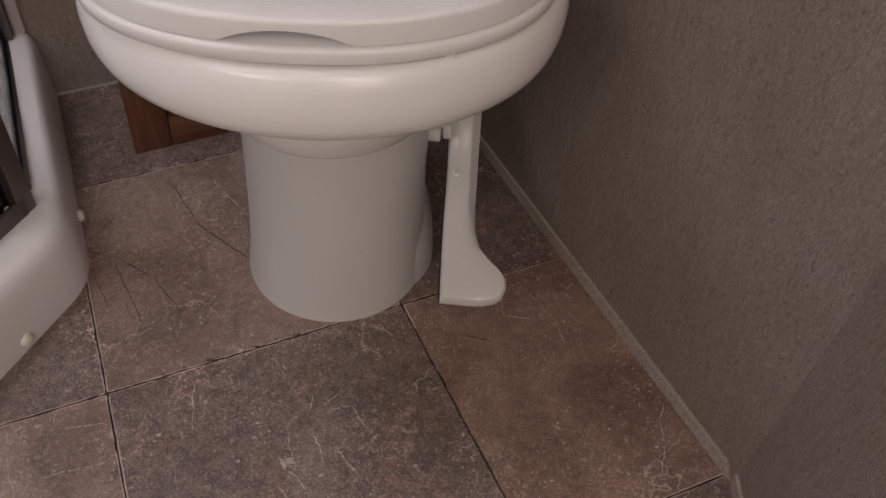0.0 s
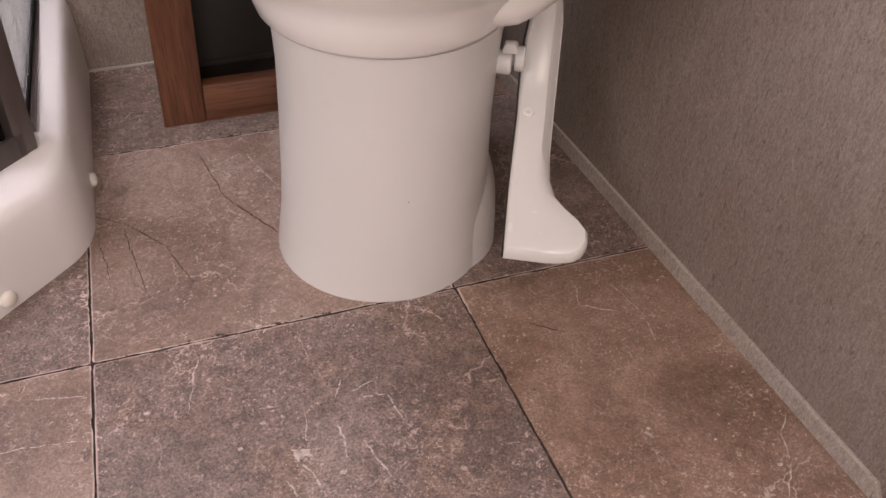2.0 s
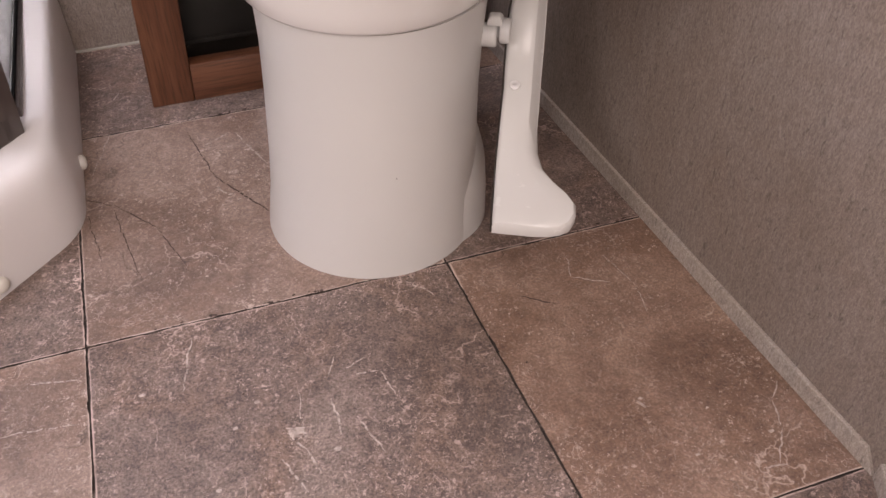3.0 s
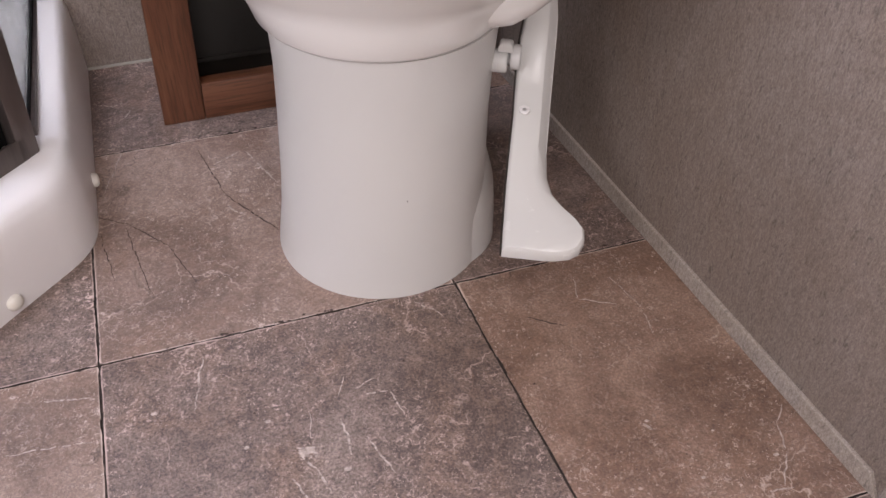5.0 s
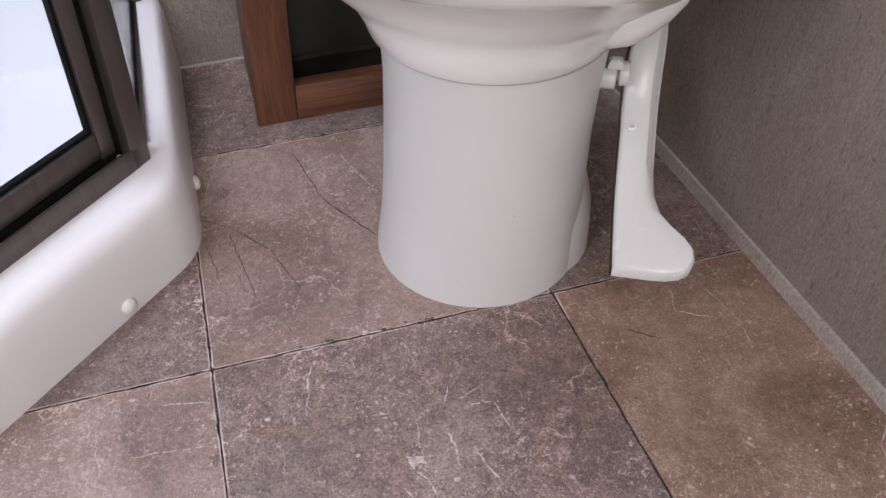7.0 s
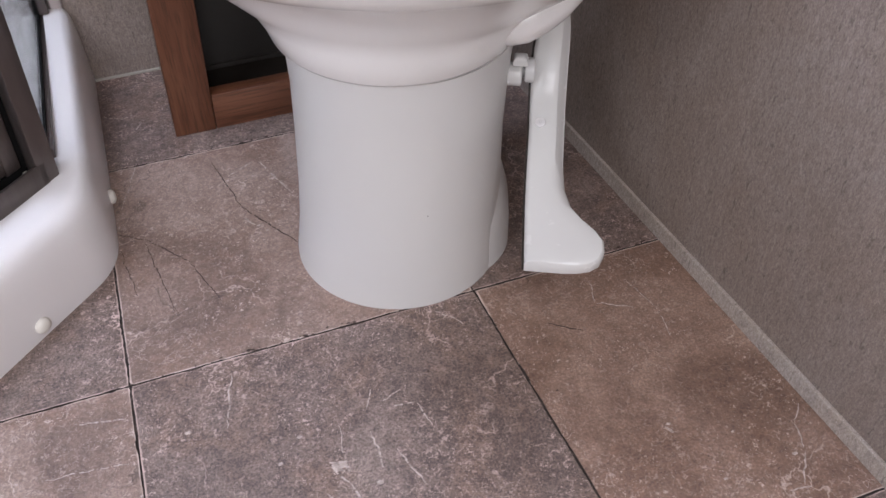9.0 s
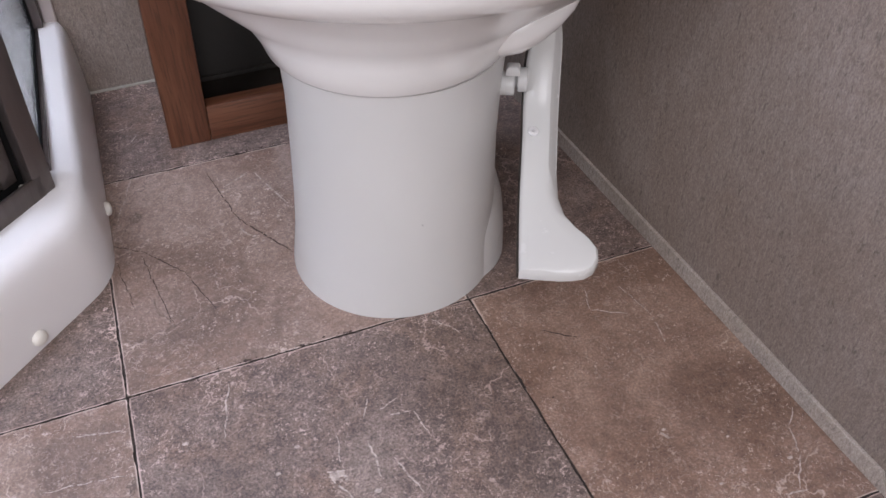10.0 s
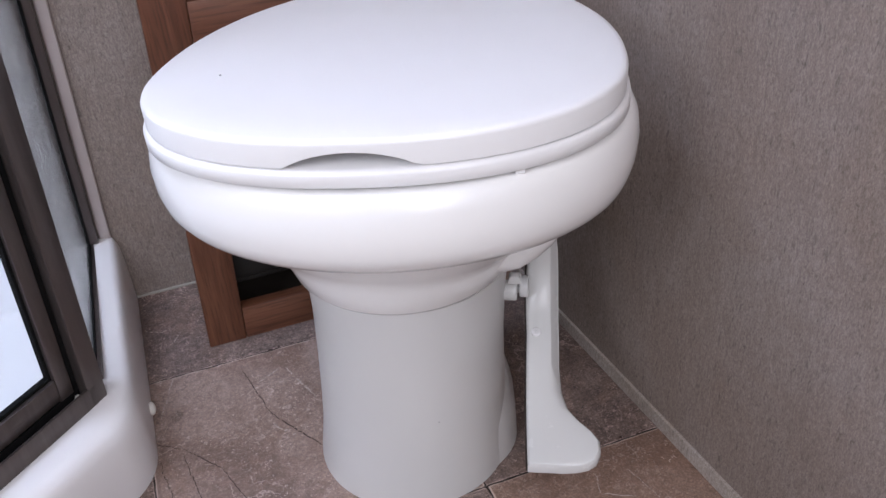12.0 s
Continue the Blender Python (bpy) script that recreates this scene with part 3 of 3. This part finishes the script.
def lid_mesh():
    """A shallow cap with a crisp rim, a faintly crowned top and a finger notch in the lower front edge."""
    LW = 0.1672
    rows = [(0.4535, 0.040, 0.0), (0.4525, 0.140, 0.0), (0.4535, 0.157, 0.4), (0.4466, 0.1612, 1.0), (0.4466, LW, 1.0), (0.4612, LW, 0.0), (0.4632, 0.1664, 0.0), (0.4645, 0.1646, 0.0), (0.4652, 0.1615, 0.0), (0.4664, 0.14, 0.0), (0.4674, 0.10, 0.0), (0.4679, 0.04, 0.0)]
    rings = []
    for z, w, lift in rows:
        f = w / LW
        ring = rim_oval(z, w, 0.1195 * f, 0.198 * f)
        for q in ring:
            if lift and q.y < -0.090 and abs(q.x + 0.002) < 0.0405:
                q.z += lift * 0.0105 * (1 - ((q.x + 0.002) / 0.0405) ** 2) ** 0.8
        rings.append(ring)
    return loft(rings)


toilet_part("lid", lid_mesh(), LID_WHITE, "white plastic lid with a finger notch", 50)
for x, y in ((-0.0968, -0.1858), (0.0998, -0.1938)):
    toilet_part("bumper", boxed((x - 0.0032, y + 0.0004, 0.4302), (x + 0.0032, y + 0.010, 0.4342), 0.0006), LID_WHITE, "small white seat bumper")
toilet_part("hinge_block", boxed((-0.06, 0.075, 0.4305), (0.08, 0.100, 0.4460), 0.004), LID_WHITE, "white plastic hinge block")

# two small dark specks of dirt
part("speck", cylinder(0.0006, 0.0005, TP.inverted() @ Matrix.Translation((-0.1766, 0.6478, 0.1125)) @ Vector((-0.08, -0.99, 0.0)).to_track_quat("Z", "Y").to_matrix().to_4x4(), 8), DARK_GREY, toilet, "tiny dark speck of dirt")
part("speck", cylinder(0.0008, 0.0005, TP.inverted() @ pose(-0.302, 0.683, 0.4676), 8), DARK_GREY, toilet, "tiny dark speck of dirt")

# flush pedal beside the pedestal
PM = TP.inverted() @ pose(-0.165, 0.742, 0.0, 0, 0, -27)


PEDAL = [
    # distance to the front, height, left edge, right edge, thickness, fall of the right flank
    (0.1462, 0.1262, 0.1158, 0.1470, 0.0112, 0.0), (0.1455, 0.1264, 0.1158, 0.1575, 0.0112, 0.0), (0.1432, 0.1269, 0.1156, 0.1672, 0.0112, 0.0), (0.1385, 0.1279, 0.1153, 0.1742, 0.0112, 0.0),
    (0.1300, 0.1296, 0.1148, 0.1780, 0.0112, 0.0), (0.1205, 0.1315, 0.1144, 0.1775, 0.0112, 0.0), (0.1120, 0.1335, 0.1140, 0.1715, 0.0112, 0.0), (0.1020, 0.1362, 0.1135, 0.1605, 0.0112, 0.1),
    (0.0900, 0.1398, 0.1130, 0.1505, 0.0115, 0.3), (0.0740, 0.1448, 0.1125, 0.1450, 0.012, 0.6), (0.0500, 0.1535, 0.1120, 0.1425, 0.012, 1.0), (0.0200, 0.1650, 0.1115, 0.1420, 0.012, 1.0),
    (0.0040, 0.1740, 0.1105, 0.1415, 0.012, 1.0), (-0.0070, 0.1850, 0.1100, 0.1412, 0.012, 1.0), (-0.0140, 0.1980, 0.1097, 0.1408, 0.012, 1.0), (-0.0190, 0.2130, 0.1105, 0.1405, 0.012, 1.0),
    (-0.0230, 0.2280, 0.1125, 0.1398, 0.012, 1.0), (-0.0260, 0.2420, 0.1155, 0.1380, 0.011, 0.8), (-0.0290, 0.2520, 0.1200, 0.1340, 0.008, 0.4),
]


def pedal_mesh(shrink=0.0, sink=0.0, left=0.0):
    rings = []
    for i, (b, z, l, r, t, fall) in enumerate(PEDAL):
        p0, p1 = PEDAL[max(0, i - 1)], PEDAL[min(len(PEDAL) - 1, i + 1)]
        d = Vector((p1[0] - p0[0], p1[1] - p0[1])).normalized()
        up_ = Vector((d.y, -d.x)) if d.x < 0 else Vector((-d.y, d.x))
        if i < 9:
            up_ = up_.lerp(Vector((0.0, 1.0)), 1 - i / 9).normalized()
        w = r - l
        e = min(0.0035, w * 0.14, t * 0.4)
        prof = [(l, -t), (l, -e), (l + e * 0.35, -e * 0.35), (l + e, 0.0), (l + w * 0.45, 0.0006), (l + w * 0.68 - e * 0.5, 0.0), (l + w * 0.72 + e * 0.3, -0.0008 * fall), (r - e * 0.6, -0.0075 * fall - e * 0.3), (r, -0.0095 * fall - e), (r, -t)]
        if shrink:
            if i == 0:
                continue
            prof = [(l - left, -t - sink), (l - left, -t * 0.45), (l + 0.004, -t * 0.45), (l + 0.004, -t - sink)]
        rings.append([Vector((a, -(b + up_.x * h), z + up_.y * h)) for a, h in prof])
    bm = loft(rings)
    if not shrink:
        bmesh.ops.recalc_face_normals(bm, faces=bm.faces)
        lip = [e for e in bm.edges if e.is_manifold and e.calc_face_angle() > radians(42)]
        bmesh.ops.bevel(bm, geom=lip, offset=0.0011, segments=2, profile=0.5, affect="EDGES", clamp_overlap=True)
    bmesh.ops.transform(bm, matrix=PM, verts=bm.verts)
    return bm


pedal = part("flush_pedal", pedal_mesh(), PEDAL_WHITE, toilet, "white plastic flush pedal with a flared tread", 55)
# dark strip added in place of the shadowed gap left of the pedal
part("pedal_gap_shade", pedal_mesh(1.0, 0.0, 0.0016), SHADE_DARK, pedal, "dark strip standing in for the gap shadow along the pedal edge", 40)
sm = PM @ pose(0.1205, -0.0200, 0.1668, 21, 0, 0)
screw = part("pedal_screw", cylinder(0.0046, 0.0020, sm, 20, 0.0006), LID_WHITE, pedal, "small round white screw plug")
part("screw_socket", cylinder(0.0016, 0.0020, sm, 10), GREY_PLASTIC, screw, "small grey screw socket")
part("pedal_pivot", cylinder(0.0100, 0.0150, PM @ pose(0.0945, 0.004, 0.1975, 0, 90, 0), 32, 0.0022), PEDAL_WHITE, toilet, "white pivot boss of the pedal")
part("pedal_shaft", cylinder(0.0105, 0.0085, PM @ pose(0.1085, 0.006, 0.2010, 0, 90, 0), 28, 0.0015), GREY_PLASTIC, toilet, "grey pivot collar of the pedal")
part("pivot_pin", cylinder(0.0060, 0.0030, PM @ pose(0.1030, 0.006, 0.2000, 0, 90, 0), 20), DARK_GREY, toilet, "dark grey pivot pin")
nub = loft([[Vector((x * f + 0.1, y * f + 0.004, z)) for x, y in ((-0.006, -0.006), (0.006, -0.006), (0.006, 0.006), (-0.006, 0.006))] for z, f in ((0.2090, 1.0), (0.2125, 1.0), (0.2150, 0.8), (0.2165, 0.5))])
bmesh.ops.transform(nub, matrix=PM, verts=nub.verts)
part("pivot_nub", nub, PEDAL_WHITE, toilet, "small white stop above the pivot")
wing = []
for a, b, z, hb, hz in ((0.070, 0.012, 0.2720, 0.042, 0.0280), (0.090, 0.012, 0.2705, 0.042, 0.0275), (0.106, 0.011, 0.2725, 0.040, 0.0265), (0.120, 0.009, 0.2775, 0.036, 0.0235), (0.133, 0.006, 0.2835, 0.031, 0.0190), (0.144, 0.002, 0.2895, 0.023, 0.0130), (0.150, 0.000, 0.2930, 0.011, 0.0060)):
    wing.append([PM @ Vector((a, -(b + hb * math.cos(2 * math.pi * k / 24)), z + hz * math.sin(2 * math.pi * k / 24))) for k in range(24)])
part("pivot_housing", loft(wing), TOILET_WHITE, toilet, "moulded white shoulder over the pedal pivot", 80)

# ---- tiled floor ----
floor = tagged(mesh_object("floor", boxed((-1.40, -1.0, -0.04), (0.2, BACK + 0.05, -0.0022)), GROUT), "dark joint bed of the slate-look tiled floor", "floor", kind="structure")
TX, TY, OX, OY = 0.331, 0.305, -0.45, 0.65
NODE = {(1, 0): (-0.0125, 0.0), (1, -1): (0.002, 0.0), (1, 1): (-0.018, 0.0)}


def node(i, j):
    dx, dy = NODE.get((i, j), (0.0, 0.0))
    return Vector((OX + TX * i + dx, OY + TY * j + dy))


def side_points(i, j, i2, j2, inward, salt):
    a, b = node(i, j), node(i2, j2)
    out = []
    for k in range(64):
        t = k / 64
        p = a.lerp(b, t)
        wob = 0.0009 * noise.noise(Vector((p.x * 60 + salt, p.y * 55, salt))) + 0.0030 * max(0.0, noise.noise(Vector((p.x * 230, p.y * 230, salt))) - 0.1) * max(0.15, min(1.0, 0.6 + 2.2 * noise.noise(Vector((p.x * 16, p.y * 16, salt + 9)))))
        out.append(p + inward * (0.0009 + wob))
    return out


for i in range(-3, 2):
    for j in range(-6, 2):
        salt = i * 7.1 + j * 3.3
        c = (node(i, j) + node(i + 1, j + 1)) / 2
        pts = side_points(i, j, i + 1, j, Vector((0, 1)), salt) + side_points(i + 1, j, i + 1, j + 1, Vector((-1, 0)), salt + 1) + side_points(i + 1, j + 1, i, j + 1, Vector((0, -1)), salt + 2) + side_points(i, j + 1, i, j, Vector((1, 0)), salt + 3)
        bm = prism([(p.x - c.x, p.y - c.y) for p in pts], -0.002, 0.0, 0.0008, 1)
        ob = mesh_object("tile", bm, TILE_DARK if (i + j) % 2 else TILE_BROWN if i > 0 else TILE_PALE, floor)
        ob.data.materials.append(GROUT)
        ob.data.materials.append(WORN_EDGE)
        for f in ob.data.polygons:
            if f.normal.z < 0.3:
                f.material_index = 1
            elif f.normal.z < 0.95:
                f.material_index = 2
        ob.location = (c.x, c.y, 0.0)

# pale chalk strokes and dark cracks in the slate face
n = Nodes("chalky_vein")
n.set(Base_Color=n.ramp(n.noise(n.coords(), 240, 4), [(0.35, (0.26, 0.21, 0.185)), (0.65, (0.58, 0.49, 0.435))]), Roughness=0.7)
VEIN = n.m
n = Nodes("dark_crack")
n.set(Base_Color=n.ramp(n.noise(n.coords(), 120, 4), [(0.35, (0.04, 0.026, 0.02)), (0.7, (0.10, 0.066, 0.052))]), Roughness=0.8)
CRACK = n.m


def stroke(a, b, width, mat, salt, wander=0.0022):
    """A thin wandering line pressed into the face of a tile, from a to b, thinning towards its ends."""
    a, b = Vector(a), Vector(b)
    d = b - a
    side = Vector((-d.y, d.x)).normalized()
    width *= 0.95 if mat is VEIN else 1.15
    k = max(10, int(d.length / 0.0016))
    bm = bmesh.new()
    rows = []
    for i in range(k + 1):
        t = i / k
        p = a.lerp(b, t) + side * wander * (noise.noise(Vector((t * d.length * 70, salt, 0.0))) + 0.45 * noise.noise(Vector((t * d.length * 230, salt, 5.0))))
        w = width * 0.5 * (0.1 + 0.9 * math.sin(math.pi * min(1, max(0, t))) ** 0.6) * (0.65 + 0.7 * abs(noise.noise(Vector((t * d.length * 260, salt, 9.0)))))
        rows.append((p - side * w, p + side * w))
    low = [[bm.verts.new((q.x, q.y, z)) for q in r for z in (-0.0004, 0.00022)] for r in rows]
    for r0, r1 in zip(low, low[1:]):
        if noise.noise(Vector((r0[0].co.x * 300, r0[0].co.y * 300, salt))) < -0.30:
            continue
        for i0, i1 in ((0, 1), (1, 3), (3, 2), (2, 0)):
            bm.faces.new((r0[i0], r0[i1], r1[i1], r1[i0]))
    bm.faces.new((low[0][0], low[0][2], low[0][3], low[0][1]))
    bm.faces.new((low[-1][0], low[-1][1], low[-1][3], low[-1][2]))
    return mesh_object("vein" if mat is VEIN else "crack", bm, mat, floor)


stroke((-0.366, 0.634), (-0.379, 0.578), 0.0022, VEIN, 1.0)
stroke((-0.269, 0.537), (-0.268, 0.495), 0.0026, VEIN, 2.0)
stroke((-0.254, 0.511), (-0.241, 0.472), 0.0022, VEIN, 3.0)
for k in range(5):
    stroke((-0.3085 + 0.0012 * k, 0.5175 - 0.0024 * k), (-0.2955 + 0.0006 * k, 0.5125 - 0.0018 * k), 0.0026, VEIN, 40.0 + k)
stroke((-0.318, 0.493), (-0.303, 0.458), 0.0024, VEIN, 5.0)
stroke((-0.497, 0.626), (-0.456, 0.616), 0.0018, VEIN, 6.0)
stroke((-0.522, 0.580), (-0.456, 0.573), 0.0014, VEIN, 31.0)
stroke((-0.292, 0.548), (-0.296, 0.516), 0.0013, VEIN, 32.0)
stroke((-0.256, 0.576), (-0.266, 0.556), 0.0016, VEIN, 7.0)
stroke((-0.252, 0.559), (-0.233, 0.566), 0.0016, VEIN, 8.0)
stroke((-0.040, 0.454), (-0.034, 0.443), 0.0030, VEIN, 9.0)
stroke((0.021, 0.369), (0.041, 0.366), 0.0018, VEIN, 11.0)
stroke((-0.023, 0.622), (-0.030, 0.596), 0.0014, VEIN, 12.0)
stroke((-0.030, 0.595), (0.001, 0.579), 0.0014, VEIN, 13.0)
stroke((-0.175, 0.640), (-0.154, 0.614), 0.0018, VEIN, 14.0)
stroke((-0.291, 0.918), (-0.320, 0.902), 0.0024, VEIN, 15.0)
stroke((-0.284, 0.915), (-0.261, 0.850), 0.0028, VEIN, 16.0)
stroke((-0.316, 0.829), (-0.308, 0.812), 0.0028, VEIN, 17.0)
stroke((-0.450, 0.853), (-0.412, 0.827), 0.0011, CRACK, 21.0)
stroke((-0.415, 0.829), (-0.377, 0.781), 0.0013, CRACK, 22.0)
stroke((-0.380, 0.785), (-0.359, 0.722), 0.0012, CRACK, 23.0)
stroke((-0.418, 0.826), (-0.400, 0.718), 0.0012, CRACK, 24.0)
stroke((-0.442, 0.823), (-0.432, 0.750), 0.0010, CRACK, 25.0)
stroke((-0.318, 0.848), (-0.270, 0.770), 0.0018, CRACK, 26.0)
stroke((-0.334, 0.934), (-0.314, 0.838), 0.0014, CRACK, 27.0)
stroke((-0.085, 0.590), (-0.056, 0.569), 0.0014, CRACK, 28.0)



def vein_line(points, width, mat, salt):
    """A longer vein of several strokes, end to end."""
    for k, (a, b) in enumerate(zip(points, points[1:])):
        stroke(a, b, width, mat, salt + 0.37 * k, 0.0018)


vein_line([(0.078, 0.435), (0.063, 0.419), (0.055, 0.394), (0.034, 0.369)], 0.0017, VEIN, 101.0)
vein_line([(0.011, 0.613), (0.020, 0.572), (0.014, 0.530)], 0.0010, VEIN, 104.0)
vein_line([(-0.247, 0.551), (-0.224, 0.549), (-0.220, 0.524)], 0.0018, VEIN, 106.0)
vein_line([(-0.307, 0.511), (-0.298, 0.494), (-0.292, 0.472)], 0.0022, VEIN, 108.0)
vein_line([(-0.414, 0.955), (-0.422, 0.925), (-0.435, 0.884)], 0.0015, VEIN, 111.0)
vein_line([(-0.440, 1.062), (-0.418, 1.050), (-0.405, 1.058)], 0.0022, VEIN, 115.0)
vein_line([(-0.410, 1.020), (-0.398, 1.036)], 0.0020, VEIN, 116.0)
for x, y in ((-0.1085, 0.5175), (-0.1035, 0.5155), (-0.030, 0.500), (-0.335, 0.560), (-0.205, 0.575), (-0.185, 0.610)):
    stroke((x, y), (x + 0.0022, y + 0.0006), 0.0020, CRACK, 130.0 + 50 * x, 0.0004)


def chalk_patch(x, y, r, salt):
    """A small pale mineral spot with an uneven outline, level with the tile face."""
    bm = bmesh.new()
    k = 40
    rim = []
    for q in range(k):
        t = 2 * math.pi * q / k
        d = r * (0.75 + 0.30 * noise.noise(Vector((math.cos(t) * 1.2 + salt, math.sin(t) * 1.2, salt))) + 0.22 * noise.noise(Vector((math.cos(t) * 6, math.sin(t) * 6, salt + 3))))
        rim.append((x + 1.25 * d * math.cos(t), y + 0.8 * d * math.sin(t)))
    top = [bm.verts.new((a, b, 0.00025)) for a, b in rim]
    low = [bm.verts.new((a, b, -0.0005)) for a, b in rim]
    bm.faces.new(top)
    for q in range(k):
        bm.faces.new((low[q], low[(q + 1) % k], top[(q + 1) % k], top[q]))
    return mesh_object("mineral_spot", bm, VEIN, floor)


for x, y, r in ((-0.302, 0.512, 0.0068), (-0.325, 0.549, 0.0024), (-0.345, 0.530, 0.0022), (-0.410, 0.585, 0.0026), (-0.275, 0.487, 0.0030), (-0.365, 0.480, 0.0024), (-0.305, 0.812, 0.0022), (-0.298, 0.802, 0.0018), (-0.036, 0.455, 0.0022), (0.010, 0.430, 0.0016), (0.045, 0.395, 0.0024), (-0.020, 0.395, 0.0018)):
    chalk_patch(x, y, r, 40 * x)

# small dark chips broken out of the tile edges along the cross joints
rnd = random.Random(5)
for k in range(66):
    x = rnd.choice((rnd.uniform(-0.40, -0.20), rnd.uniform(-0.34, -0.24), rnd.uniform(-0.10, 0.06), rnd.uniform(-0.06, 0.03), rnd.uniform(-0.43, -0.24)))
    y = (0.6512 if k < 40 else 0.9560) + rnd.random() ** 2 * 0.0035
    size = rnd.random() ** 2
    stroke((x, y), (x + 0.0012 + 0.005 * size, y + rnd.uniform(-0.0012, 0.0012)), 0.0010 + 0.0020 * size, CRACK, 60.0 + k, 0.0010)
